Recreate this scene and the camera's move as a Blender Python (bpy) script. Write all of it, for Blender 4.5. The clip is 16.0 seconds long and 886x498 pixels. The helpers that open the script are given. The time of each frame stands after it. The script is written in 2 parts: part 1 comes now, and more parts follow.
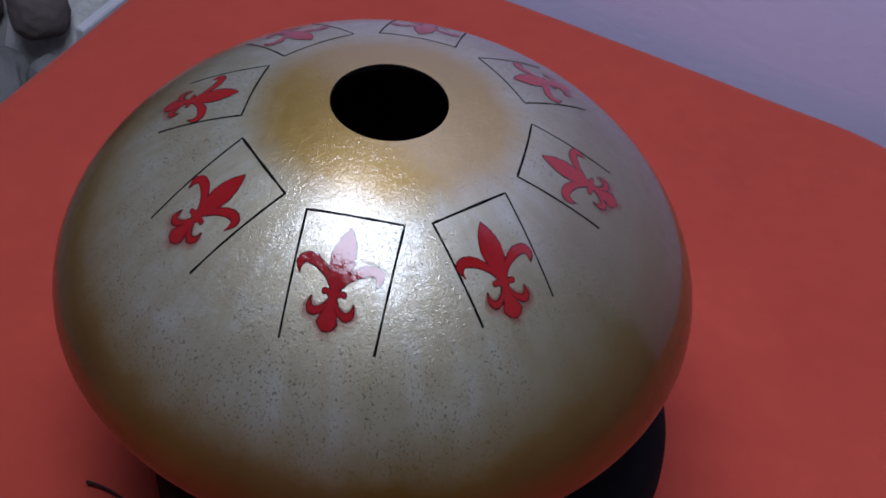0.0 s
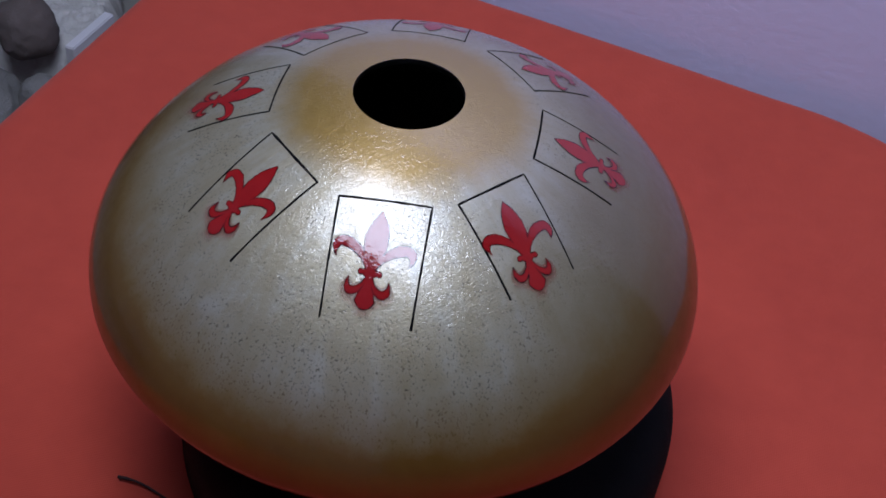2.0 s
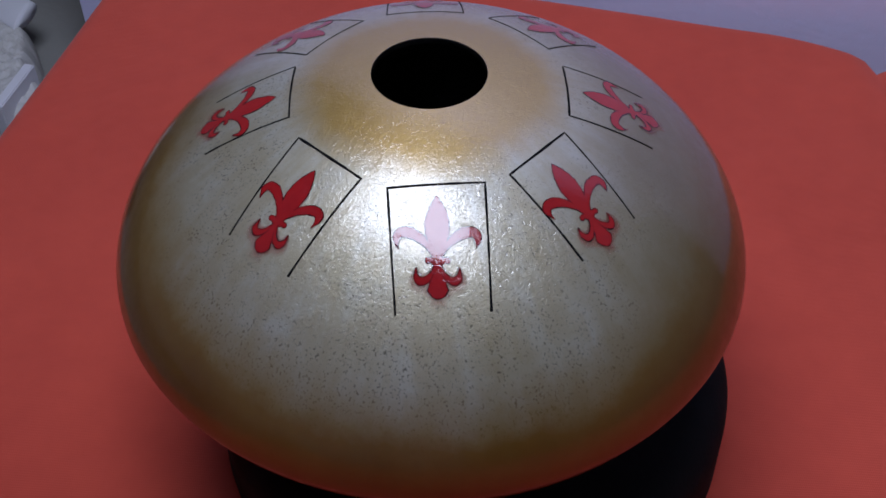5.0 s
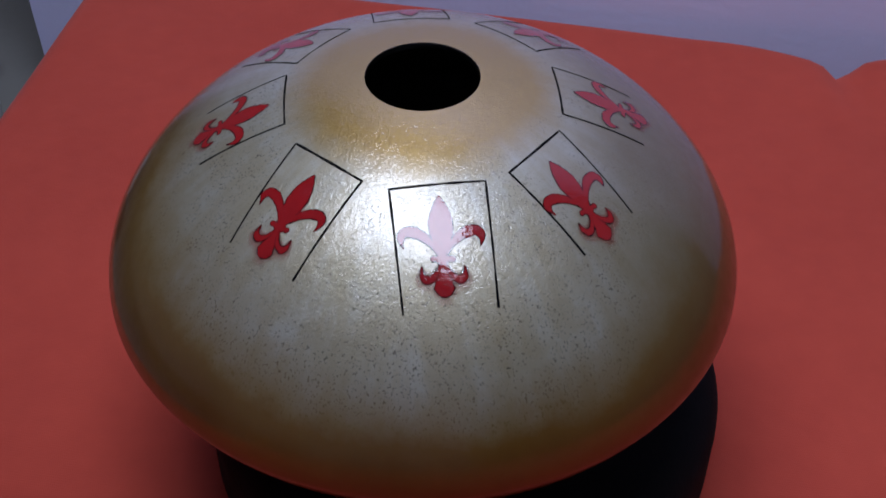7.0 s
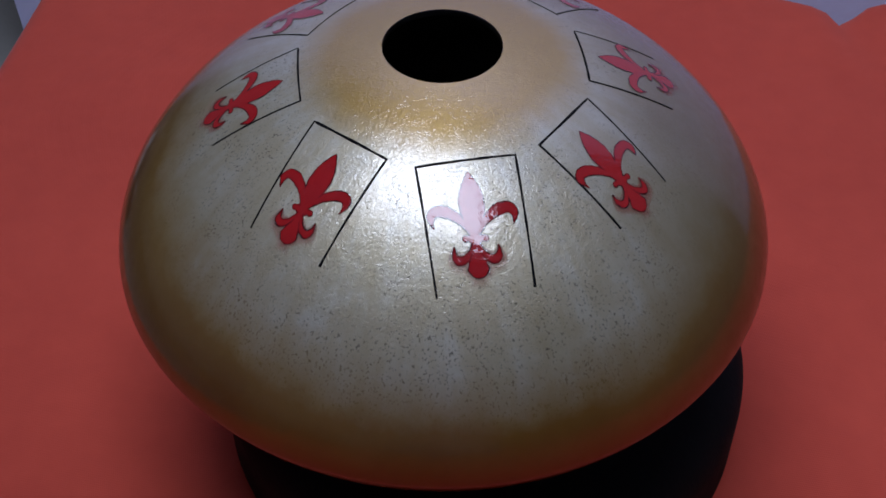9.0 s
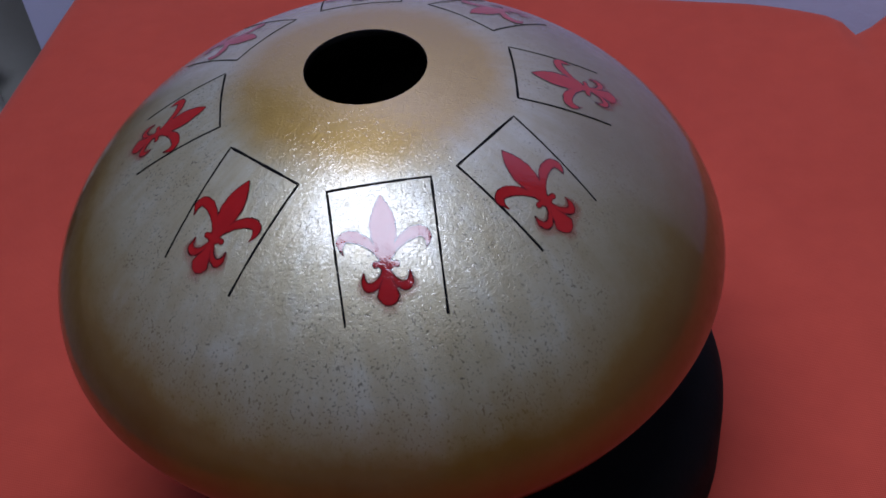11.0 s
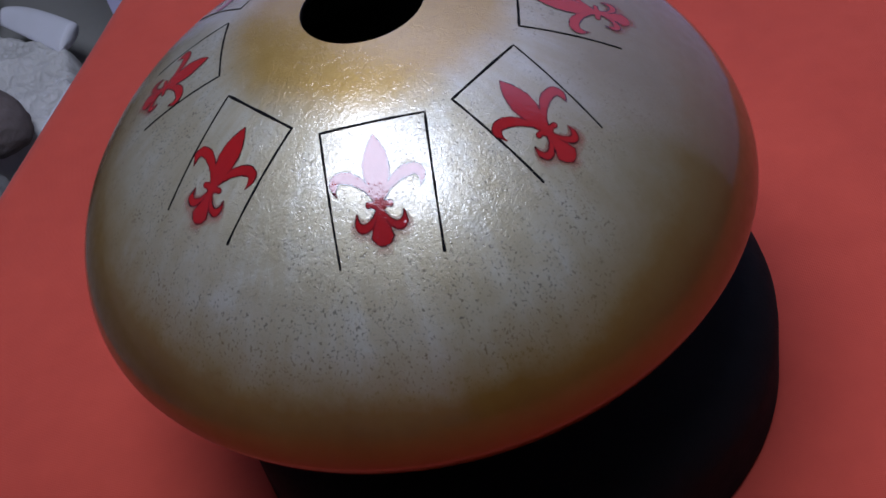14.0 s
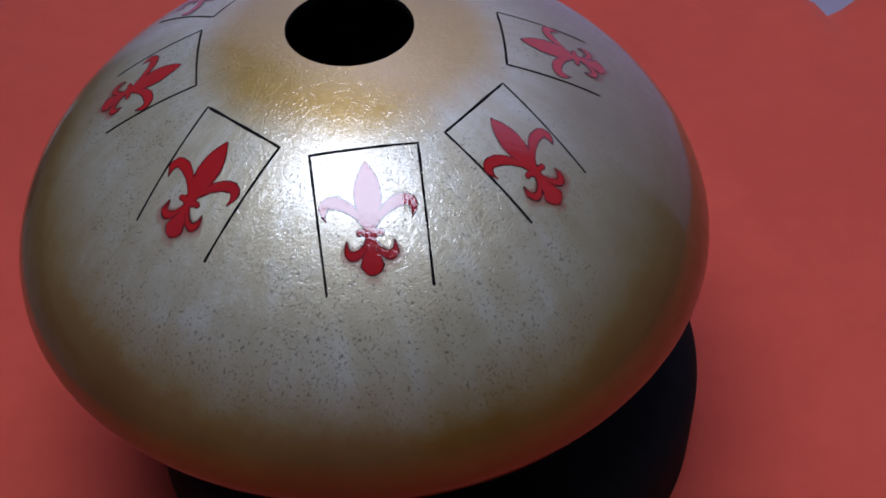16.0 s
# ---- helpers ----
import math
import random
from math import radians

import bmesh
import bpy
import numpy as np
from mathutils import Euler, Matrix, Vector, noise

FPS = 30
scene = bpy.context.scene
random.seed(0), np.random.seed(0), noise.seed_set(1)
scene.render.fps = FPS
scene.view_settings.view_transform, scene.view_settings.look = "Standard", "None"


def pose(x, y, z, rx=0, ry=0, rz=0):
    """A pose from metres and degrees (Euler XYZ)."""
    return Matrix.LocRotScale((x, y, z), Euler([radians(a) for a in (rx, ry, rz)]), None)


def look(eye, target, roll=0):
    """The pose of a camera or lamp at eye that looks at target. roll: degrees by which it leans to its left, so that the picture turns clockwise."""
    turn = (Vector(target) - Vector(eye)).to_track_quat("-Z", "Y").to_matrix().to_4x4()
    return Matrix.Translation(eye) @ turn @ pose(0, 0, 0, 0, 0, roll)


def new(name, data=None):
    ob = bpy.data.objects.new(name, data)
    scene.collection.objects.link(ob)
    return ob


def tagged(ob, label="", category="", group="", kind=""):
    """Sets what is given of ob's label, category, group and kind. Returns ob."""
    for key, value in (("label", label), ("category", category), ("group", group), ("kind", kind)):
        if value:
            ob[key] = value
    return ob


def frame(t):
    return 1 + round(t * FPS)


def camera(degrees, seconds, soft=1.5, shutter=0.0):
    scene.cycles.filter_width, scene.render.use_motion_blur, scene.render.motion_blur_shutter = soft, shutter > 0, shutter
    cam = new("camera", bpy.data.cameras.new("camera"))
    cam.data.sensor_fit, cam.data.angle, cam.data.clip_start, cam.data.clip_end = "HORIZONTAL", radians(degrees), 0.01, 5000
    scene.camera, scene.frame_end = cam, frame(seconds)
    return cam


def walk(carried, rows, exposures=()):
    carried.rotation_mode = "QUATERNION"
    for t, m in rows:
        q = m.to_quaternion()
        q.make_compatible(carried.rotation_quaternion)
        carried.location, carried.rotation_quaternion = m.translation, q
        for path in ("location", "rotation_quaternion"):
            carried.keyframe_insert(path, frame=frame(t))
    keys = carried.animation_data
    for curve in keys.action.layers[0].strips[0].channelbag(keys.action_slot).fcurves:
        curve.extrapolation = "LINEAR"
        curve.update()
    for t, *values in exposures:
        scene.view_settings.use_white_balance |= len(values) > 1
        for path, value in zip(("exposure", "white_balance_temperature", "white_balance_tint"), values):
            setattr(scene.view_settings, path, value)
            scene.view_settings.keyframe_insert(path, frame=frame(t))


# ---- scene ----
# ---- camera and its walk ----
cam = camera(42.0, 16.0, soft=1.65, shutter=0.2)
ROWS = [
    (0.0, 0.0688, -0.4070, 0.6127, 43.12, -4.80, 10.16),
    (0.5, 0.0523, -0.4248, 0.6333, 43.65, -7.36, 10.23),
    (1.0, 0.0451, -0.4418, 0.6283, 43.05, -6.23, 8.55),
    (1.5, 0.0489, -0.4435, 0.6278, 43.59, -4.91, 7.08),
    (2.0, 0.0461, -0.4428, 0.6216, 44.05, -4.39, 7.30),
    (2.5, 0.0475, -0.4510, 0.6079, 44.09, -1.39, 3.10),
    (3.0, 0.0163, -0.4518, 0.6154, 44.36, -1.95, -0.71),
    (3.5, -0.0017, -0.4567, 0.6128, 43.63, -0.50, -0.99),
    (4.0, -0.0050, -0.4500, 0.6108, 43.08, 0.17, -1.45),
    (4.5, -0.0098, -0.4411, 0.6053, 44.51, 0.21, -3.38),
    (4.7, -0.0131, -0.4370, 0.6028, 44.08, 0.21, -3.26),
    (6.8, -0.0447, -0.4418, 0.5973, 46.38, -0.55, -6.61),
    (7.0, -0.0450, -0.4462, 0.5926, 45.77, -0.33, -6.75),
    (7.5, -0.0550, -0.4347, 0.5885, 44.03, -0.05, -7.64),
    (8.0, -0.0604, -0.4272, 0.5890, 44.64, -0.51, -8.43),
    (8.2, -0.0660, -0.4235, 0.5852, 44.24, -0.12, -8.00),
    (10.3, -0.0574, -0.4169, 0.5938, 42.88, 0.62, -11.32),
    (10.5, -0.0488, -0.4126, 0.5899, 44.58, -0.18, -10.99),
    (11.0, 0.0070, -0.4178, 0.5721, 44.61, 4.13, -6.75),
    (11.5, 0.0490, -0.4163, 0.5577, 45.19, 6.19, -3.88),
    (12.0, 0.0651, -0.4224, 0.5486, 43.79, 10.20, -3.77),
    (12.5, 0.0778, -0.4224, 0.5488, 43.42, 12.54, -3.09),
    (13.0, 0.0798, -0.4233, 0.5517, 44.22, 13.45, -3.21),
    (13.5, 0.0636, -0.4330, 0.5566, 44.65, 12.27, -3.92),
    (14.0, 0.0568, -0.4199, 0.5481, 43.10, 10.72, -4.28),
    (14.5, 0.0472, -0.4125, 0.5494, 43.58, 9.44, -4.34),
    (15.0, 0.0429, -0.4022, 0.5600, 42.47, 6.41, -5.34),
    (15.5, 0.0044, -0.4111, 0.5563, 42.81, 3.34, -5.68),
    (16.0, -0.0083, -0.4066, 0.5605, 43.32, 1.23, -7.64),
]
EXPOSURES = [(0.0, -0.26), (1.5, -0.24), (3.5, -0.15), (4.7, -0.20), (7.0, -0.32), (8.2, -0.32), (10.5, -0.32), (12.0, -0.18), (13.0, -0.06), (16.0, -0.08)]
walk(cam, [(t, pose(x, y, z, rx, ry, rz)) for t, x, y, z, rx, ry, rz in ROWS], EXPOSURES)

# ---- world and light ----
world = bpy.data.worlds.new("room_air")
scene.world = world
world.use_nodes = True
world.node_tree.nodes["Background"].inputs[0].default_value = (0.62, 0.6, 0.78, 1)
world.node_tree.nodes["Background"].inputs[1].default_value = 0.0

lamp_data = bpy.data.lights.new("ceiling_light", "AREA")
lamp_data.shape = "RECTANGLE"
lamp_data.size, lamp_data.size_y = 0.7, 0.53
lamp_data.energy = 20.4
lamp_data.color = (0.69, 0.775, 1.0)
lamp = new("ceiling_light", lamp_data)
lamp.matrix_world = look((-0.07, -0.097, 1.36), (0.705, 0.984, 0.0), 12)


# ---- node helpers ----
class Nodes:
    """Short hand for one procedural material."""

    def __init__(self, name):
        self.mat = bpy.data.materials.new(name)
        self.mat.use_nodes = True
        self.tree = self.mat.node_tree
        self.bsdf = self.tree.nodes["Principled BSDF"]

    def put(self, socket, value):
        if isinstance(value, bpy.types.NodeSocket):
            self.tree.links.new(value, socket)
        elif isinstance(value, (tuple, list)) and len(value) == 3 and socket.type == "RGBA":
            socket.default_value = (*value, 1)
        else:
            socket.default_value = value

    def set(self, **values):
        for key, value in values.items():
            self.put(self.bsdf.inputs[key.replace("_", " ")], value)
        return self

    def coords(self):
        return self.tree.nodes.new("ShaderNodeTexCoord").outputs["Object"]

    def scaled(self, vector, x, y, z):
        n = self.tree.nodes.new("ShaderNodeMapping")
        self.put(n.inputs["Vector"], vector)
        n.inputs["Scale"].default_value = (x, y, z)
        return n.outputs[0]

    def noise(self, vector, scale, detail=4.0, rough=0.55):
        n = self.tree.nodes.new("ShaderNodeTexNoise")
        self.put(n.inputs["Vector"], vector)
        n.inputs["Scale"].default_value = scale
        n.inputs["Detail"].default_value = detail
        n.inputs["Roughness"].default_value = rough
        return n.outputs["Fac"]

    def voronoi(self, vector, scale, feature="F1"):
        n = self.tree.nodes.new("ShaderNodeTexVoronoi")
        n.feature = feature
        self.put(n.inputs["Vector"], vector)
        n.inputs["Scale"].default_value = scale
        return n.outputs["Distance"]

    def ramp(self, fac, *stops):
        n = self.tree.nodes.new("ShaderNodeValToRGB")
        self.put(n.inputs[0], fac)
        while len(n.color_ramp.elements) < len(stops):
            n.color_ramp.elements.new(0.5)
        for e, (at, c) in zip(n.color_ramp.elements, stops):
            e.position = at
            e.color = (*c, 1) if isinstance(c, tuple) else (c, c, c, 1)
        return n.outputs[0]

    def math(self, op, a, b=0.0, c=0.0):
        n = self.tree.nodes.new("ShaderNodeMath")
        n.operation = op
        for s, v in zip(n.inputs, (a, b, c)):
            self.put(s, v)
        return n.outputs[0]

    def mix(self, fac, a, b, blend="MIX"):
        n = self.tree.nodes.new("ShaderNodeMix")
        n.data_type, n.blend_type = "RGBA", blend
        self.put(n.inputs[0], fac)
        self.put(n.inputs[6], a)
        self.put(n.inputs[7], b)
        return n.outputs[2]

    def bump(self, height, strength, distance, normal=None):
        n = self.tree.nodes.new("ShaderNodeBump")
        n.inputs["Strength"].default_value = strength
        n.inputs["Distance"].default_value = distance
        self.put(n.inputs["Height"], height)
        if normal:
            self.put(n.inputs["Normal"], normal)
        return n.outputs[0]

    def split(self, vector):
        n = self.tree.nodes.new("ShaderNodeSeparateXYZ")
        self.put(n.inputs[0], vector)
        return n.outputs

    def join(self, x, y, z):
        n = self.tree.nodes.new("ShaderNodeCombineXYZ")
        for s, v in zip(n.inputs, (x, y, z)):
            self.put(s, v)
        return n.outputs[0]

    def attribute(self, name):
        n = self.tree.nodes.new("ShaderNodeAttribute")
        n.attribute_name = name
        return n.outputs["Fac"]


# ---- materials ----
def shell_paint():
    """Pearl and gold lacquer over a wrinkled hand-worked ground, under a clear varnish."""
    m = Nodes("pearl_gold_lacquer")
    p = m.coords()
    x, y, z = m.split(p)
    r = m.math("SQRT", m.math("ADD", m.math("MULTIPLY", x, x), m.math("MULTIPLY", y, y)))
    angle = m.math("ARCTAN2", x, m.math("MULTIPLY", y, -1.0))
    cloud = m.noise(p, 14.0, 5, 0.6)
    fine = m.noise(p, 160.0, 4, 0.6)
    run = m.noise(m.join(m.math("MULTIPLY", angle, 11.0), m.math("MULTIPLY", r, 14.0), m.math("MULTIPLY", z, 10.0)), 1.0, 5, 0.65)
    streak = m.math("ADD", m.math("MULTIPLY", run, 0.42), m.math("MULTIPLY", m.noise(p, 26.0, 5, 0.7), 0.58))
    wobble = m.math("MULTIPLY", m.math("SUBTRACT", cloud, 0.5), 0.03)
    rr = m.math("ADD", r, wobble)
    pearl = m.ramp(streak, (0.34, (0.315, 0.268, 0.165)), (0.5, (0.365, 0.33, 0.235)), (0.66, (0.425, 0.412, 0.345)))
    gold = m.mix(fine, (0.27, 0.165, 0.04), (0.36, 0.235, 0.07))
    olive = m.mix(cloud, (0.19, 0.11, 0.02), (0.29, 0.18, 0.042))
    bronze = m.mix(cloud, (0.135, 0.048, 0.005), (0.215, 0.092, 0.012))
    colour = m.mix(m.ramp(rr, (0.05, 1.0), (0.069, 0.0)), pearl, gold)
    # small dashes and pits of the dark ground that show through
    grit = m.noise(m.scaled(p, 850.0, 850.0, 400.0), 1.0, 3, 0.6)
    area = m.ramp(m.math("ADD", m.math("MULTIPLY", m.noise(p, 18.0, 3, 0.6), 0.6), m.math("MULTIPLY", m.noise(p, 75.0, 3, 0.6), 0.4)), (0.42, 0.0), (0.54, 1.0))
    keep = m.ramp(rr, (0.052, 0.15), (0.075, 1.0))
    speck = m.math("MULTIPLY", m.math("MULTIPLY", m.ramp(grit, (0.565, 0.0), (0.66, 1.0)), area), keep)
    colour = m.mix(m.math("MULTIPLY", speck, 0.7), colour, (0.05, 0.043, 0.035))
    # the belt of bronze begins above the widest place and covers the underside
    side = m.ramp(m.math("ADD", m.math("MULTIPLY", angle, 0.16), 0.5), (0.22, 1.0), (0.46, 0.0), (0.56, 0.0), (0.72, 1.0))
    ragged = m.math("MULTIPLY", m.math("SUBTRACT", m.noise(p, 60.0, 5, 0.7), 0.5), 0.012)
    zz = m.math("SUBTRACT", m.math("ADD", m.math("ADD", z, ragged), m.math("MULTIPLY", wobble, 0.7)), m.math("MULTIPLY", side, 0.03))
    colour = m.mix(m.ramp(m.math("MULTIPLY", zz, 4.0), (0.75, 1.0), (0.845, 0.0)), colour, olive)
    colour = m.mix(m.ramp(m.math("MULTIPLY", zz, 4.0), (0.67, 1.0), (0.785, 0.0)), colour, bronze)
    # the right flank is mixed towards a darker olive brown, less so at the belt
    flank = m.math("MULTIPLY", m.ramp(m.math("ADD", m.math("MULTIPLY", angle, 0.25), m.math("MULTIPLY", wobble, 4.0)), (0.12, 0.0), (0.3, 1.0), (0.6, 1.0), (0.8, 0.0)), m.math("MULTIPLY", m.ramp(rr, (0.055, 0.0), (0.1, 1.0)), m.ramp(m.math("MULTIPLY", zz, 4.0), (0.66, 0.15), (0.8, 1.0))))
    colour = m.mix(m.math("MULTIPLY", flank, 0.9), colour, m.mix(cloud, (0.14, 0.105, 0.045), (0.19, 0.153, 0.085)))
    # fibrous wrinkles under the varnish, which run out towards the rim
    warp = m.math("MULTIPLY", m.noise(p, 140.0, 3, 0.6), 9.0)
    fibre = m.noise(m.join(m.math("ADD", m.math("MULTIPLY", x, 420.0), warp), m.math("ADD", m.math("MULTIPLY", y, 420.0), warp), m.math("MULTIPLY", z, 300.0)), 1.0, 3, 0.6)
    worn = m.ramp(m.noise(p, 40.0, 3), (0.36, 0.6), (0.62, 1.0))
    h = m.math("MULTIPLY", m.math("SUBTRACT", m.math("MULTIPLY", fibre, worn), m.math("MULTIPLY", speck, 0.12)), m.ramp(r, (0.105, 1.0), (0.145, 0.12)))
    soft = m.noise(p, 55.0, 3)
    under_coat = m.bump(h, 0.45, 0.0007, m.bump(soft, 0.08, 0.001))
    over_coat = m.bump(h, 0.34, 0.0007, m.bump(soft, 0.05, 0.001))
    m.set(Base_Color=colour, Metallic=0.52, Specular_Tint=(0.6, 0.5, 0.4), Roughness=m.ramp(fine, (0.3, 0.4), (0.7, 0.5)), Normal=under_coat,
          Coat_Weight=m.ramp(m.math("MULTIPLY", zz, 4.0), (0.66, 0.8), (0.8, 1.0)), Coat_Roughness=0.1, Coat_IOR=1.7, Coat_Normal=over_coat)
    return m.mat


def fleur_paint():
    """Glossy red stencil paint with a thin dark outline and a sprayed haze at the foot."""
    m = Nodes("red_stencil_paint")
    p = m.coords()
    edge = m.attribute("inset")
    body = m.mix(m.noise(p, 90.0, 4), (0.215, 0.007, 0.009), (0.3, 0.012, 0.013))
    ink = m.math("MULTIPLY", m.ramp(m.math("MULTIPLY", m.math("ABSOLUTE", edge), 0.5), (0.16, 1.0), (0.34, 0.0)), m.ramp(m.noise(p, 260.0, 2), (0.35, 0.45), (0.6, 0.95)))
    film = m.ramp(m.math("ADD", m.math("MULTIPLY", edge, 0.2), 0.8), (0.1, 0.0), (0.78, 0.38), (0.8, 1.0))
    grain = m.ramp(m.noise(p, 420.0, 3, 0.6), (0.45, 0.0), (0.75, 1.0))
    m.set(Alpha=film, Base_Color=m.mix(ink, body, (0.03, 0.003, 0.005)), Roughness=0.5, Specular_IOR_Level=0.0, Coat_Weight=1.0, Coat_Roughness=0.03, Coat_IOR=1.6,
          Normal=m.bump(m.noise(p, 300.0, 3), 0.12, 0.0004), Coat_Normal=m.bump(grain, 0.1, 0.0004, m.bump(m.noise(p, 60.0, 3), 0.05, 0.001)))
    return m.mat


def plain(name, base, other, scale, rough=0.6, metallic=0.0, bump=0.2, depth=0.001, fine=400.0, coat=0.0, specular=0.5):
    m = Nodes(name)
    p = m.coords()
    big, small = m.noise(p, scale, 5, 0.6), m.noise(p, fine, 3)
    m.set(Base_Color=m.mix(m.math("ADD", m.math("MULTIPLY", big, 0.75), m.math("MULTIPLY", small, 0.25)), base, other), Metallic=metallic, Specular_IOR_Level=specular,
          Roughness=m.ramp(big, (0.3, max(rough - 0.07, 0.02)), (0.7, min(rough + 0.07, 1.0))), Coat_Weight=coat,
          Normal=m.bump(m.math("ADD", small, m.math("MULTIPLY", big, 0.5)), bump, depth))
    return m.mat


def sheet_cloth():
    m = Nodes("red_cotton_sheet")
    p = m.coords()
    x, y, z = m.split(p)
    weave = m.math("ADD", m.math("SINE", m.math("MULTIPLY", x, 5200.0)), m.math("SINE", m.math("MULTIPLY", y, 5200.0)))
    big, mid = m.noise(p, 5.0, 4, 0.6), m.noise(p, 45.0, 4, 0.6)
    tone = m.math("ADD", m.math("MULTIPLY", big, 0.6), m.math("MULTIPLY", mid, 0.4))
    m.set(Base_Color=m.ramp(tone, (0.32, (0.4, 0.039, 0.019)), (0.68, (0.5, 0.056, 0.028))), Roughness=0.9, Sheen_Weight=0.15,
          Normal=m.bump(m.math("ADD", m.math("MULTIPLY", weave, 0.12), mid), 0.22, 0.0012, m.bump(big, 0.3, 0.01)))
    return m.mat


SHELL = shell_paint()
FLEUR = fleur_paint()
SLIT = plain("black_saw_cut", (0.003, 0.003, 0.004), (0.006, 0.006, 0.007), 80, 0.9, specular=0.05)
INSIDE = plain("dark_inner_paint", (0.02, 0.02, 0.021), (0.05, 0.048, 0.05), 30, 0.4)
RUBBER = plain("black_foam_rubber", (0.003, 0.003, 0.004), (0.007, 0.007, 0.008), 60, 0.85, bump=0.35, specular=0.15)
CORD = plain("dark_brown_cord", (0.02, 0.006, 0.006), (0.035, 0.012, 0.012), 200, 0.8)
SHEET = sheet_cloth()
WALL = plain("lilac_wall_paint", (0.58, 0.58, 0.82), (0.64, 0.64, 0.87), 5, 0.85, bump=0.25, depth=0.002, fine=120)
GREYWALL = plain("off_white_plaster", (0.6, 0.58, 0.62), (0.7, 0.68, 0.72), 4, 0.9, bump=0.25, depth=0.002, fine=120)
DIMWALL = plain("dark_grey_paint", (0.05, 0.05, 0.055), (0.08, 0.078, 0.085), 4, 0.9, bump=0.25, depth=0.002, fine=120)
PALEWALL = plain("white_plaster", (0.75, 0.74, 0.78), (0.84, 0.83, 0.86), 4, 0.9, bump=0.25, depth=0.002, fine=120)
FLOOR = plain("grey_cement_floor", (0.2, 0.195, 0.18), (0.28, 0.27, 0.25), 7, 0.7, bump=0.3, depth=0.002, fine=90)
FLEECE = plain("white_fleece", (0.42, 0.405, 0.385), (0.64, 0.63, 0.61), 28, 0.95, bump=0.5, depth=0.002, fine=260)
LINING = plain("white_cotton_lining", (0.6, 0.6, 0.64), (0.72, 0.72, 0.76), 14, 0.9, bump=0.2, depth=0.002)
BROWN = plain("brown_felt", (0.09, 0.072, 0.068), (0.15, 0.12, 0.112), 30, 0.92, bump=0.5, depth=0.002, fine=300)
MAROON = plain("maroon_felt", (0.06, 0.035, 0.035), (0.1, 0.06, 0.06), 30, 0.92, bump=0.5, depth=0.002)
GREYCLOTH = plain("pale_grey_cloth", (0.15, 0.15, 0.145), (0.25, 0.245, 0.23), 18, 0.92, bump=0.6, depth=0.004)
BEIGE = plain("beige_cloth", (0.3, 0.255, 0.22), (0.4, 0.345, 0.3), 18, 0.9, bump=0.5, depth=0.004)


def bag_cloth():
    m = Nodes("navy_printed_satin")
    p = m.coords()
    x, y, z = m.split(p)
    spots = m.ramp(m.voronoi(p, 210.0), (0.2, 1.0), (0.34, 0.0))
    patch = m.ramp(m.noise(p, 24.0, 2), (0.42, 0.0), (0.48, 1.0))
    high = m.ramp(m.math("MULTIPLY", z, -5.0), (0.2, 1.0), (0.55, 0.0))
    fac = m.math("MULTIPLY", m.math("MULTIPLY", spots, patch), high)
    m.set(Base_Color=m.mix(fac, (0.008, 0.008, 0.02), (0.6, 0.62, 0.7)), Roughness=0.4, Normal=m.bump(m.noise(p, 40.0, 4), 0.5, 0.004))
    return m.mat


BAG = bag_cloth()


# ---- mesh helpers ----
def link_mesh(name, verts, faces, material, parent=None, label="", smooth=True):
    me = bpy.data.meshes.new(name)
    me.from_pydata([tuple(v) for v in verts], [], faces)
    me.materials.append(material)
    me.polygons.foreach_set("use_smooth", [smooth] * len(me.polygons))
    me.update()
    ob = new(name, me)
    if parent:
        ob.parent = parent
    if label:
        ob["label"] = label
    return ob


def part(name, bm, material, parent=None, label="", smooth=True):
    me = bpy.data.meshes.new(name)
    bmesh.ops.recalc_face_normals(bm, faces=bm.faces)
    bm.to_mesh(me)
    bm.free()
    me.materials.append(material)
    me.polygons.foreach_set("use_smooth", [smooth] * len(me.polygons))
    ob = new(name, me)
    if parent:
        ob.parent = parent
    if label:
        ob["label"] = label
    return ob


def lathe(name, outline, material, parent=None, label="", steps=160, closed=False):
    """Turns (r, z) pairs about the z axis."""
    verts, faces = [], []
    n = len(outline)
    for r, z in outline:
        for k in range(steps):
            a = 2 * math.pi * k / steps
            verts.append((r * math.cos(a), r * math.sin(a), z))
    for i in range(n if closed else n - 1):
        j = (i + 1) % n
        for k in range(steps):
            l = (k + 1) % steps
            faces.append((i * steps + k, i * steps + l, j * steps + l, j * steps + k))
    ob = link_mesh(name, verts, faces, material, parent, label)
    fix = bmesh.new()
    fix.from_mesh(ob.data)
    bmesh.ops.remove_doubles(fix, verts=fix.verts, dist=1e-6)
    bmesh.ops.recalc_face_normals(fix, faces=fix.faces)
    fix.to_mesh(ob.data)
    fix.free()
    ob.data.polygons.foreach_set("use_smooth", [True] * len(ob.data.polygons))
    return ob


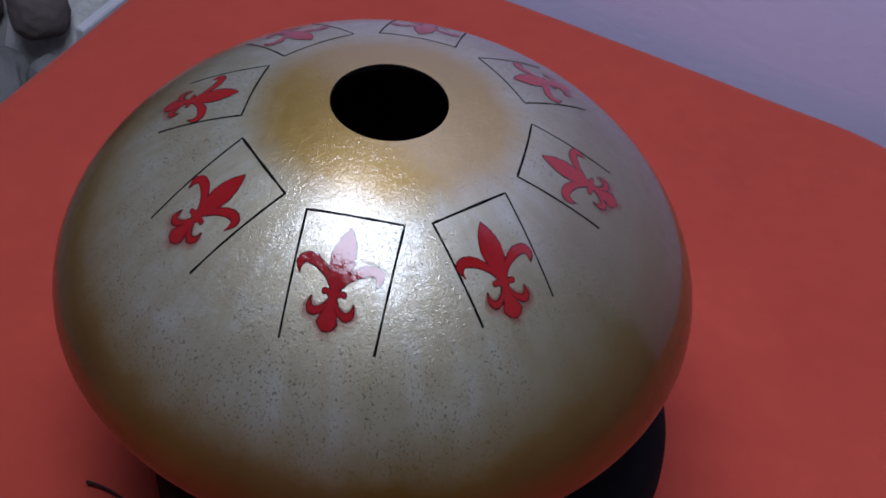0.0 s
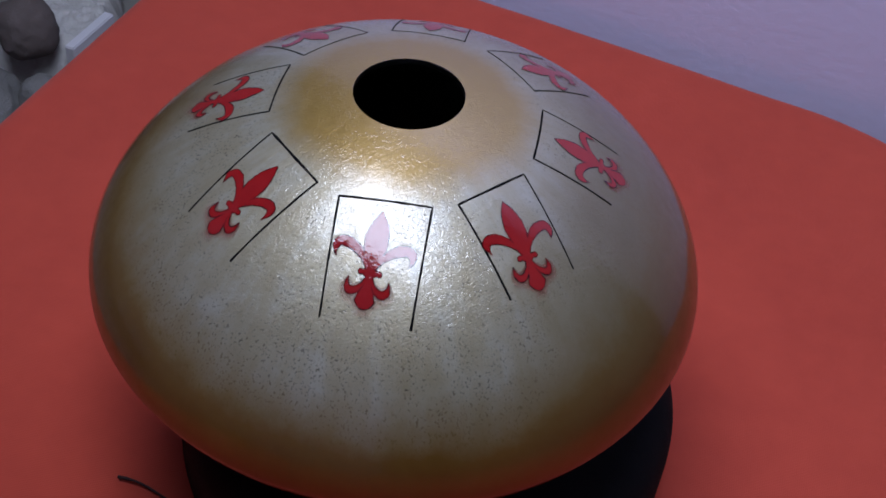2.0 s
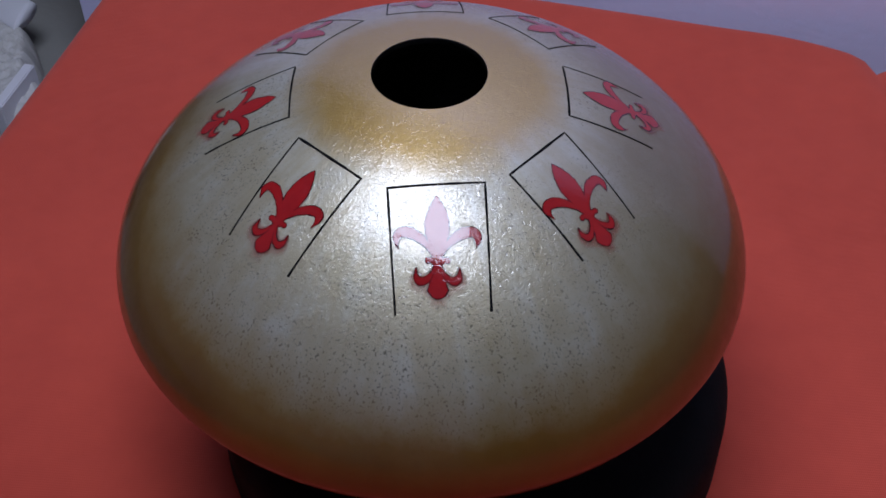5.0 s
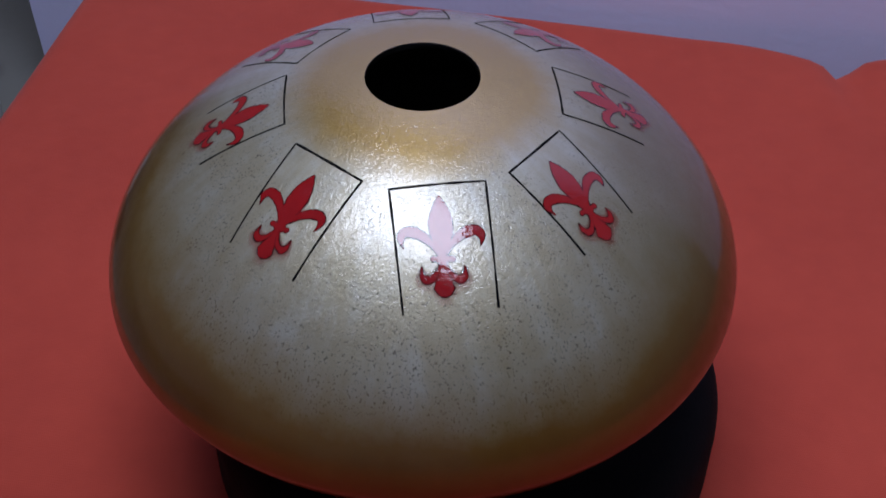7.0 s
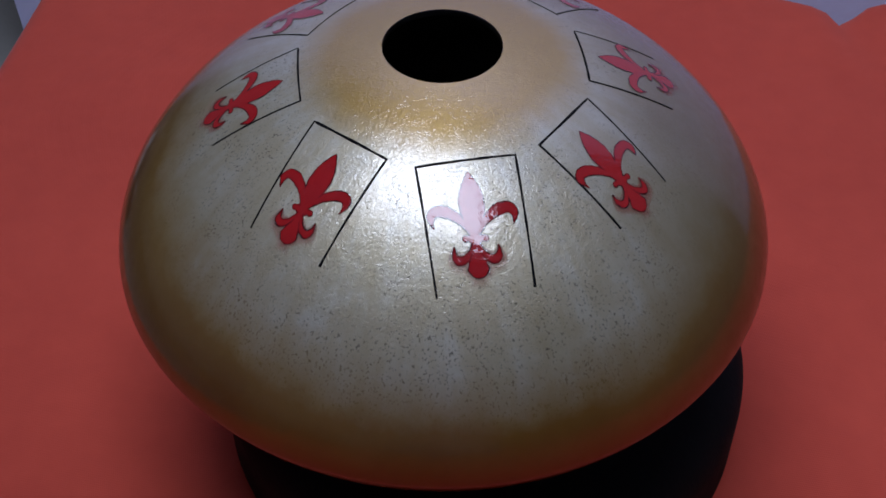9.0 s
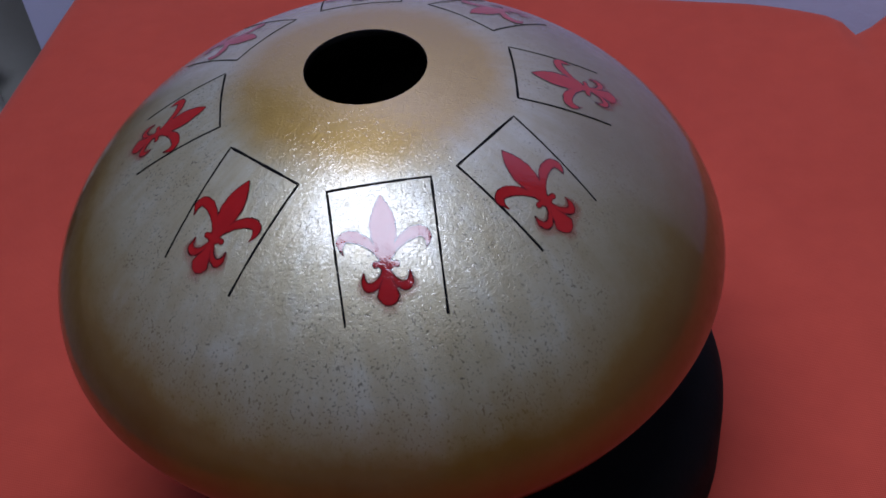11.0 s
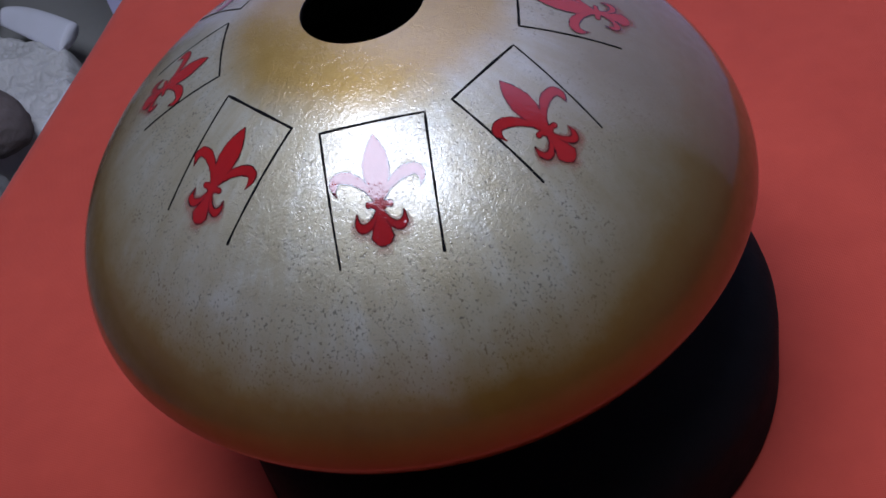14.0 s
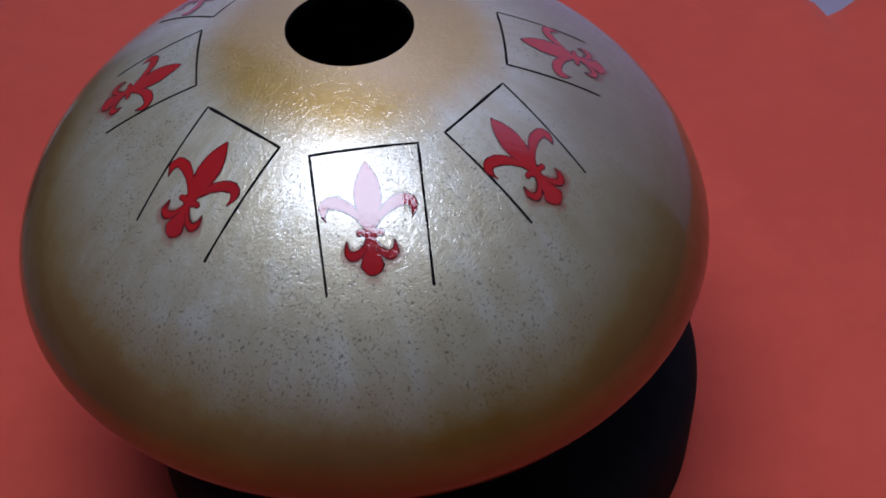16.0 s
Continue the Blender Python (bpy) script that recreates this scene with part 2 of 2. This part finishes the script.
def tube(name, points, radius, material, parent=None, label="", sides=8, cap=True):
    """A round cord along points, tapered by radius(u)."""
    verts, faces = [], []
    pts = [Vector(p) for p in points]
    n = len(pts)
    for i, p in enumerate(pts):
        d = (pts[min(i + 1, n - 1)] - pts[max(i - 1, 0)]).normalized()
        side = d.cross(Vector((0, 0, 1))).normalized() if abs(d.z) < 0.95 else Vector((1, 0, 0))
        up = side.cross(d)
        for k in range(sides):
            a = 2 * math.pi * k / sides
            verts.append(p + (side * math.cos(a) + up * math.sin(a)) * radius(i / (n - 1)))
    for i in range(n - 1):
        for k in range(sides):
            l = (k + 1) % sides
            faces.append((i * sides + k, i * sides + l, (i + 1) * sides + l, (i + 1) * sides + k))
    if cap:
        faces.append(tuple(range(sides))[::-1])
        faces.append(tuple((n - 1) * sides + k for k in range(sides)))
    return link_mesh(name, verts, faces, material, parent, label)


def slab(name, corners, low, high, material, parent=None, label=""):
    """A prism over a polygon on the plan."""
    bm = bmesh.new()
    a = [bm.verts.new((x, y, low)) for x, y in corners]
    b = [bm.verts.new((x, y, high)) for x, y in corners]
    n = len(corners)
    bm.faces.new(a)
    bm.faces.new(b)
    for i in range(n):
        bm.faces.new((a[i], a[(i + 1) % n], b[(i + 1) % n], b[i]))
    return part(name, bm, material, parent, label, smooth=False)


# ---- the room ----
FLOOR_Z, CEILING_Z = -0.22, 1.95
BACK = Vector((0.239, 0.4293, 0.0))      # a point on the mattress's back edge
ALONG = Vector((0.951, -0.309, 0.0)).normalized()
FRONT = Vector((-0.309, -0.951, 0.0)).normalized()   # from the back edge towards the near side


def plan(s, v, z=0.0):
    p = BACK + ALONG * s + FRONT * v
    return Vector((p.x, p.y, z))


def wall(name, a, b, material, low=FLOOR_Z, high=CEILING_Z, thick=0.1):
    """A wall whose face runs from a to b, with its thickness to the right of that way."""
    a, b = Vector(a), Vector(b)
    d = (b - a).normalized()
    out = Vector((d.y, -d.x)) * thick
    ob = slab(name, [tuple(a), tuple(b), tuple(b + out), tuple(a + out)], low, high, material)
    return tagged(ob, kind="structure", category="wall")


tagged(slab("floor", [(-2.2, -2.2), (2.2, -2.2), (2.2, 2.4), (-2.2, 2.4)], FLOOR_Z - 0.08, FLOOR_Z, FLOOR), "bare grey cement floor with faint stains", "floor", kind="structure")
tagged(slab("ceiling", [(-2.2, -2.2), (2.2, -2.2), (2.2, 2.4), (-2.2, 2.4)], CEILING_Z, CEILING_Z + 0.08, GREYWALL), "plain off-white ceiling", "ceiling", kind="structure")
GAP = -0.018
w0, w1 = plan(-0.622, GAP), plan(0.9, GAP)
tagged(wall("wall_back", (w1.x, w1.y), (w0.x, w0.y), WALL, thick=0.12), "lilac painted wall behind the red bed")
tagged(wall("wall_left", (-2.0, -2.0), (-2.0, 2.2), PALEWALL, thick=-0.1), "plain off-white wall")
tagged(wall("wall_near", (-2.0, -2.0), (2.1, -2.0), GREYWALL, thick=0.1), "plain off-white wall")
# unseen, added dark so the shell's right flank mirrors something dark
w2, w3 = plan(0.74, 0.0), plan(0.74, 2.32)
tagged(wall("wall_right", (w2.x, w2.y), (w3.x, w3.y), DIMWALL, thick=-0.1), "unseen dark grey stand-in wall beyond the end of the bed")
tagged(wall("wall_far", (-2.0, 2.2), (2.1, 2.2), GREYWALL, thick=-0.1), "plain off-white wall")


# ---- the bed under its red sheet ----
def back_notch(s):
    """How far the back edge is drawn in where two mattresses meet."""
    d = s - 0.186
    w = 0.1 if d < 0 else 0.055
    u = max(1 - abs(d) / w, 0.0)
    return 0.036 * (1 - math.sqrt(1 - u * u)) ** 0.8


def roll(d, r):
    """Drop of a rounded edge at distance d from it."""
    return r - math.sqrt(max(r * r - (r - min(d, r)) ** 2, 0.0))


def left_end(v):
    """Where the bed's left side lies along its back edge, v metres in front of that."""
    p, d = Vector((-0.3215, 0.36)), Vector((0.27, 0.963))
    q = (BACK + FRONT * v).to_2d() - p
    return -(q.x * d.y - q.y * d.x) / (ALONG.x * d.y - ALONG.y * d.x)


def bed():
    """Mattresses under one stretched sheet, drawn in at the seam between them."""
    s_steps = [0, 0.0015, 0.004, 0.008, 0.013, 0.02, 0.03] + [0.03 + 0.012 * k for k in range(1, 100)]
    v_steps = [0, 0.0015, 0.004, 0.008, 0.013, 0.02, 0.03] + [0.03 + 0.012 * k for k in range(1, 70)] + [0.9 + 0.05 * k for k in range(1, 16)]
    r = 0.012
    verts, faces = [], []
    wide = len(s_steps)
    deep = len(v_steps)
    for j in range(-1, deep + 1):
        for i in range(-1, wide + 1):
            v0, a = v_steps[min(max(j, 0), deep - 1)], s_steps[min(max(i, 0), wide - 1)]
            s = left_end(v0) + a
            v = v0 + back_notch(s)
            z = -max(roll(v0, r), roll(a, r)) if min(v0, a) < r else 0.0
            crease = math.exp(-(((s - 0.182 - 0.25 * v0) / 0.012) ** 2)) * math.exp(-v0 / 0.045)
            far = math.exp(-(((s - 0.26) / 0.09) ** 2)) * math.exp(-((v0 / 0.09) ** 2))
            z += -0.012 * crease + 0.004 * far
            z += 0.0022 * noise.noise((s * 3.1, v * 3.1, 2.0)) + 0.0007 * noise.noise((s * 13.0, v * 13.0, 7.0))
            if i in (-1, wide) or j in (-1, deep):
                z = FLOOR_Z
            verts.append(plan(s, v, z))
    wide += 2
    for j in range(deep + 1):
        for i in range(wide - 1):
            k = j * wide + i
            faces.append((k, k + wide, k + wide + 1, k + 1))
    ob = new("bed")
    link_mesh("sheet", verts, faces, SHEET, ob, "smooth red cotton sheet")
    return tagged(ob, "low bed covered by a smooth stretched red sheet", "bed")


bed()

# ---- the drum on its ring ----
A, ZC, B, P = 0.1652, 0.165, 0.1088, 1.681     # widest radius, its height, the dome's rise and its roundness
HOLE = 0.0275
LOW, PL = 0.103, 1.46                           # the underside's depth and roundness


def dome(r):
    return ZC + B * max(1 - (r / A) ** P, 0.0) ** (1 / P)


def under(r):
    return ZC - LOW * max(1 - (r / A) ** PL, 0.0) ** (1 / PL)


def dome_normal(x, y):
    r = max(math.hypot(x, y), 1e-6)
    e = 2e-4
    k = (dome(min(r + e, A - 1e-5)) - dome(r - e)) / (2 * e)
    return Vector((-k * x / r, -k * y / r, 1)).normalized()


def on_dome(x, y, lift):
    return Vector((x, y, dome(math.hypot(x, y)))) + dome_normal(x, y) * lift


drum = tagged(new("tongue_drum"), "pearl and gold tongue drum with red fleur-de-lis on eight tongues", "drum")


def drum_shell():
    thick = 0.0035
    out = []
    for k in range(1, 81):
        r = HOLE + 0.0012 + (A - HOLE - 0.0012) * math.sin(0.5 * math.pi * k / 80)
        out.append((r, dome(r)))
    for k in range(1, 60):
        r = A * math.cos(0.5 * math.pi * k / 60)
        out.append((r, under(r)))
    out.append((0.0, under(0.0)))
    top = dome(HOLE)
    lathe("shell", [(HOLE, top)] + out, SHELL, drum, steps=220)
    inner = [(HOLE, top), (HOLE, top - thick)]
    for k in range(1, 41):
        r = HOLE + (A - thick - HOLE) * math.sin(0.5 * math.pi * k / 40)
        inner.append((r, dome(min(r, A)) - thick if r < A - thick else ZC))
    for k in range(1, 31):
        r = (A - thick) * math.cos(0.5 * math.pi * k / 30)
        inner.append((r, under(r) + thick))
    lathe("inner_face", inner, INSIDE, drum, "matt black inside of the drum", steps=96)


drum_shell()


def slit(az, corners, wide, name="tongue_slit"):
    """The saw cut round three sides of a tongue, as one dark groove; wide scales its left side, top and right side."""
    turn = Matrix.Rotation(radians(az), 3, "Z")
    (lx, ly), (rx, ry), (lex, ley), (rex, rey) = corners
    path = [(lex + (lx - lex) * k / 24, -(ley + (ly - ley) * k / 24), wide[0]) for k in range(25)]
    path += [(lx + (rx - lx) * k / 20, -(ly + (ry - ly) * k / 20) - 0.0006 * math.sin(math.pi * k / 20), wide[1]) for k in range(1, 20)]
    path += [(rx + (rex - rx) * k / 24, -(ry + (rey - ry) * k / 24), wide[2]) for k in range(25)]
    bm = bmesh.new()
    rows = []
    for i, (x, y, k) in enumerate(path):
        x0, y0, _ = path[max(i - 1, 0)]
        x1, y1, _ = path[min(i + 1, len(path) - 1)]
        d = Vector((x1 - x0, y1 - y0)).normalized()
        h = 0.00056 * k * (0.88 + 0.4 * noise.noise((x * 160, y * 160, az)))
        nx, ny = -d.y * h, d.x * h
        rows.append([bm.verts.new(turn @ on_dome(x + nx * e, y + ny * e, lift)) for e, lift in ((1.25, -0.0002), (1, 0.00022), (-1, 0.00022), (-1.25, -0.0002))])
    for a, b in zip(rows, rows[1:]):
        for k in range(3):
            bm.faces.new((a[k], b[k], b[k + 1], a[k + 1]))
    return part(name, bm, SLIT, drum, "thin black saw cut")


# the fleur-de-lis as a field of distances, in units of the tongue's half width; y runs outward
def field_stroke(X, Y, curve, widths):
    """Distance to a tapered stroke along a curve."""
    best = np.full(X.shape, 9.0)
    n = 40
    (x0, y0), (x1, y1), (x2, y2), (x3, y3) = curve
    for k in range(n + 1):
        u = k / n
        a, b, c, d = (1 - u) ** 3, 3 * u * (1 - u) ** 2, 3 * u * u * (1 - u), u ** 3
        px, py = a * x0 + b * x1 + c * x2 + d * x3, a * y0 + b * y1 + c * y2 + d * y3
        w = np.interp(u, np.linspace(0, 1, len(widths)), widths)
        best = np.minimum(best, np.hypot(X - px, Y - py) - w)
    return best


def field_lens(X, Y, x0, y0, y1, bulge, at):
    """A pointed petal from y0 to y1."""
    u = np.clip((Y - y0) / (y1 - y0), 0, 1)
    half = bulge * np.where(u < at, np.sin(0.5 * np.pi * u / at) ** 0.85, np.cos(0.5 * np.pi * (u - at) / (1 - at)) ** 0.8 * 0.86 + 0.14)
    return np.maximum(np.abs(X - x0) - half, np.maximum(y0 - Y, Y - y1)) * 0.85


def fleur_field(X, Y):
    S = np.abs(X)
    f = field_lens(X, Y, 0.0, 0.0, 1.36, 0.27, 0.5)
    f = np.minimum(f, field_stroke(S * 0.93, Y, ((0.06, 1.34), (0.2, 0.8), (0.98, 0.5), (0.76, 1.1)), (0.04, 0.07, 0.105, 0.125, 0.115, 0.09, 0.015)))
    f = np.minimum(f, field_stroke(S, Y, ((0.02, 1.38), (0.06, 1.37), (0.14, 1.34), (0.21, 1.36)), (0.09, 0.09, 0.06, 0.068)))
    f = np.minimum(f, field_stroke(S, Y, ((0.05, 1.45), (0.14, 1.8), (0.52, 1.9), (0.45, 1.5)), (0.04, 0.055, 0.075, 0.09, 0.07, 0.015)))
    foot = np.interp(Y, [1.25, 1.45, 1.6, 1.75, 1.93, 2.05, 2.1], [0.1, 0.085, 0.095, 0.16, 0.23, 0.14, 0.03])
    f = np.minimum(f, np.maximum(np.abs(X) - foot, np.maximum(1.25 - Y, Y - 2.1)))
    return f


def fleur(az, tip, foot):
    """Red stencilled lily from tip to foot (sideways, outward), a film of paint cut along its outline."""
    nx, ny = 120, 140
    gx = np.linspace(-1.0, 1.0, nx)
    gy = np.linspace(-0.08, 2.36, ny)
    X, Y = np.meshgrid(gx, gy)
    ragged = np.array([[noise.noise((x * 9, y * 9, az)) for x in gx] for y in gy]) * 0.012
    F = fleur_field(X, Y) + ragged
    haze = 0.18 * np.clip((Y - 1.45) / 0.5, 0, 1)
    G = F - haze
    turn = Matrix.Rotation(radians(az), 3, "Z")
    tip, foot = Vector((tip[0], -tip[1])), Vector((foot[0], -foot[1]))
    down = (foot - tip) / 2.1
    across = Vector((-down.y, down.x)) * 1.04
    verts, faces, edge, seen = [], [], [], {}

    def vert(key, x, y, f):
        if key not in seen:
            seen[key] = len(verts)
            q = tip + down * y + across * x
            verts.append(turn @ on_dome(q.x, q.y, 0.00028))
            edge.append(-f * 20.0)
        return seen[key]

    for j in range(ny - 1):
        for i in range(nx - 1):
            ring = [(i, j), (i + 1, j), (i + 1, j + 1), (i, j + 1)]
            vals = [G[b, a] for a, b in ring]
            if min(vals) >= 0:
                continue
            poly = []
            for k in range(4):
                (a, b), (c, d) = ring[k], ring[(k + 1) % 4]
                fa, fb = vals[k], vals[(k + 1) % 4]
                if fa < 0:
                    poly.append(vert((a, b), gx[a], gy[b], F[b, a]))
                if (fa < 0) != (fb < 0):
                    u = fa / (fa - fb)
                    key = (min((a, b), (c, d)), max((a, b), (c, d)))
                    poly.append(vert(key, gx[a] + (gx[c] - gx[a]) * u, gy[b] + (gy[d] - gy[b]) * u, F[b, a] + (F[d, c] - F[b, a]) * u))
            if len(poly) > 2:
                faces.append(tuple(poly[::-1]))
    ob = link_mesh("fleur_de_lis", verts, faces, FLEUR, drum, "red stencilled fleur-de-lis")
    data = ob.data.attributes.new("inset", "FLOAT", "POINT")
    data.data.foreach_set("value", edge)
    return ob


# azimuth; top left, top right, left end and right end of the cut; its widths; tip and foot of the lily
EVEN = ((-0.0198, 0.0655), (0.0198, 0.0655), (-0.0195, 0.108), (0.0195, 0.108))
LILY = ((0.0, 0.0732), (0.0, 0.1125))
TONGUES = [
    (-0.2, ((-0.0217, 0.0655), (0.0212, 0.0648), (-0.0204, 0.1160), (0.0205, 0.1160)), (1.0, 1.0, 1.0), ((-0.0003, 0.0707), (-0.0020, 0.1118))),
    (43.5, ((-0.0180, 0.0660), (0.0210, 0.0655), (-0.0190, 0.1103), (0.0181, 0.1107)), (0.9, 1.0, 0.6), ((0.0020, 0.0732), (-0.0034, 0.1125))),
    (88.5, ((-0.0199, 0.0647), (0.0184, 0.0655), (-0.0208, 0.1060), (0.0185, 0.1070)), (0.75, 0.9, 0.45), LILY),
    (134.0, EVEN, (0.7, 0.5, 0.4), LILY),
    (179.0, EVEN, (0.6, 0.35, 0.6), LILY),
    (223.5, EVEN, (0.4, 0.5, 0.7), LILY),
    (266.9, ((-0.0216, 0.0658), (0.0180, 0.0655), (-0.0195, 0.1070), (0.0193, 0.1075)), (0.45, 0.85, 0.8), LILY),
    (314.0, ((-0.0215, 0.0646), (0.0194, 0.0650), (-0.0180, 0.1130), (0.0205, 0.1125)), (0.75, 1.0, 1.0), ((-0.0013, 0.0732), (0.0009, 0.1124))),
]
for az, corners, wide, lily in TONGUES:
    slit(az, corners, wide)
    fleur(az, *lily)

# the ring that carries the drum
RING = Vector((0.0244, 0.0055, 0.0))


def drum_pad():
    h, r0, r1, round_ = 0.067, 0.1545, 0.1555, 0.026
    out = [(r1 - 0.004, 0.0), (r1, 0.004)]
    out += [(r1 + (r0 - r1) * k / 6, 0.004 + (h - round_ - 0.004) * k / 6) for k in range(1, 7)]
    out += [(r0 - round_ + round_ * math.cos(0.5 * math.pi * k / 8), h - round_ + round_ * math.sin(0.5 * math.pi * k / 8)) for k in range(1, 9)]
    out += [(0.1, h - 0.001), (0.06, h - 0.003), (0.0, h - 0.004)]
    ob = lathe("drum_pad", out, RUBBER, steps=128)
    ob.location = RING
    return tagged(ob, "thick round black foam pad under the drum", "pad")


drum_pad()

# the cord that sticks out from under the ring
cord_pts = [Vector((-0.1545, -0.074, 0.003)).lerp(Vector((-0.085, -0.094, 0.003)), k / 14) + Vector((0, 0.002 * math.sin(k * 0.5), 0.0006 * math.sin(k * 0.9))) for k in range(15)]
tagged(tube("cord", cord_pts, lambda u: 0.0008 + 0.0003 * (u < 0.08), CORD), "thin dark cord lying on the red sheet", "cord")


# ---- the things on the floor beside the bed ----
def lump(name, at, size, turn, material, label, category, seed, rough=0.12, flat=0.0):
    """A soft stuffed form with uneven sides that rests at the height of at."""
    bm = bmesh.new()
    bmesh.ops.create_icosphere(bm, subdivisions=5, radius=1.0)
    for v in bm.verts:
        p = v.co.copy()
        k = 1 + rough * noise.noise(p * 1.3 + Vector((seed, 0, 0))) + rough * 0.35 * noise.noise(p * 4.0 + Vector((0, seed, 0)))
        v.co = p * k
        if v.co.z < -0.75 + flat:
            v.co.z = -0.75 + flat + (v.co.z + 0.75 - flat) * 0.15
    low = min(v.co.z for v in bm.verts)
    for v in bm.verts:
        v.co = Vector((v.co.x * size[0], v.co.y * size[1], (v.co.z - low) * size[2]))
    ob = part(name, bm, material)
    ob.matrix_world = pose(*at, 0, 0, turn)
    return tagged(ob, label, category)


def fleece():
    """Folded white fleece with a rolled edge."""
    thing = tagged(new("fleece_blanket"), "folded white fleece blanket with one corner turned over", "blanket")
    a, b, c, d = FLEECE_QUAD
    n = 150
    verts, faces = [], []
    for j in range(n + 1):
        for i in range(n + 1):
            u, v = i / n, j / n
            p = (a.lerp(b, u)).lerp(d.lerp(c, u), v)
            rim = min(u, 1 - u, v, 1 - v)
            wob = 0.012 * noise.noise((p.x * 30, p.y * 30, 3.0))
            z = FLOOR_Z + FLEECE_H * math.sin(0.5 * math.pi * min(1.0, rim / 0.14)) ** 0.6
            if rim > 0:
                z += 0.008 * noise.noise((p.x * 14, p.y * 14, 1.0)) + 0.005 * noise.noise((p.x * 45, p.y * 45, 1.0)) + 0.003 * noise.noise((p.x * 105, p.y * 105, 4.0)) + 0.0016 * noise.noise((p.x * 230, p.y * 230, 1.0))
            verts.append((p.x + wob * (0.5 - u) * 1.5, p.y + wob * (0.5 - v) * 1.5, z))
    for j in range(n):
        for i in range(n):
            k = j * (n + 1) + i
            faces.append((k, k + 1, k + n + 2, k + n + 1))
    link_mesh("fleece", verts, faces, FLEECE, thing, "curly white fleece")
    # the corner that is turned over, a soft flap that widens from nothing
    ridge = [Vector((-0.526, 0.785, 0)), Vector((-0.487, 0.772, 0)), Vector((-0.421, 0.717, 0))]
    free = [Vector((-0.529, 0.764, 0)), Vector((-0.478, 0.716, 0)), Vector((-0.441, 0.68, 0))]

    def bend(c, u):
        return c[0] * ((1 - u) * (1 - 2 * u)) + c[1] * (4 * u * (1 - u)) + c[2] * (u * (2 * u - 1))

    verts, faces = [], []
    m, ring = 30, 28
    for i in range(m + 1):
        u = i / m
        a, b = bend(ridge, u), bend(free, u)
        full = 0.005 + 0.004 * u
        for k in range(ring):
            t = 2 * math.pi * k / ring
            q = (a + b) * 0.5 + (a - b) * (0.5 * math.cos(t))
            lift = full * (1 + 0.25 * math.cos(t)) * math.sin(t) * (1 + 0.15 * noise.noise((u * 5, math.cos(t), 4.0)))
            verts.append((q.x, q.y, FLOOR_Z + FLEECE_H + 0.006 + lift + 0.004 * math.cos(t)))
    p0, p1 = (bend(ridge, 0) + bend(free, 0)) * 0.5, (bend(ridge, 1) + bend(free, 1)) * 0.5
    for i in range(m):
        for k in range(ring):
            l = (k + 1) % ring
            faces.append((i * ring + k, i * ring + l, (i + 1) * ring + l, (i + 1) * ring + k))
    for row, at in ((0, p0), (m, p1)):
        mid = len(verts)
        low = sum(verts[row * ring + k][2] for k in range(ring)) / ring
        verts.append((at.x, at.y, low))
        for k in range(ring):
            l = (k + 1) % ring
            faces.append((row * ring + l, row * ring + k, mid) if row == 0 else (row * ring + k, row * ring + l, mid))
    link_mesh("turned_corner", verts, faces, LINING, thing, "smooth white cotton lining")


FLEECE_H = 0.055
FLEECE_QUAD = [Vector((-0.565, 0.795, 0)), Vector((-0.43, 0.702, 0)), Vector((-0.37, 0.515, 0)), Vector((-0.53, 0.545, 0))]
fleece()
lump("brown_cushion", (-0.475, 0.538, FLOOR_Z + FLEECE_H - 0.004), (0.033, 0.034, 0.036), 20, BROWN, "small rounded brown felt cushion on the fleece", "cushion", 3.0)
lump("maroon_cushion", (-0.59, 0.585, FLOOR_Z), (0.038, 0.035, 0.03), 60, MAROON, "small dark maroon felt cushion on the floor", "cushion", 8.0)
lump("grey_cloth", (-0.515, 0.445, FLOOR_Z), (0.062, 0.07, 0.036), 30, GREYCLOTH, "crumpled pale grey cloth bundle on the floor", "cloth", 5.0, 0.14)
lump("grey_cloth", (-0.44, 0.475, FLOOR_Z), (0.026, 0.028, 0.036), 10, GREYCLOTH, "small crumpled pale grey cloth on the floor", "cloth", 6.5, 0.14)
lump("printed_bag", (-0.645, 0.75, FLOOR_Z), (0.085, 0.14, 0.075), -15, BAG, "soft navy satin bag with a silver print", "bag", 2.0, 0.2)
lump("beige_cloth", (-0.66, 0.95, FLOOR_Z), (0.075, 0.05, 0.07), 10, BEIGE, "folded beige cloth bundle on the floor", "cloth", 9.0, 0.25)


def board():
    """A thin white board that leans on the fleece beside the bed."""
    bm = bmesh.new()
    bmesh.ops.create_cube(bm, size=1.0)
    for v in bm.verts:
        v.co = Vector((v.co.x * 0.012, v.co.y * 0.075, v.co.z * 0.07))
    bmesh.ops.bevel(bm, geom=bm.edges[:], offset=0.0012, segments=2, affect="EDGES")
    ob = part("white_board", bm, LINING, smooth=False)
    ob.matrix_world = pose(-0.416, 0.562, FLOOR_Z + 0.035, 0, 0, -16)
    return tagged(ob, "thin white board standing beside the red bed", "board")


board()
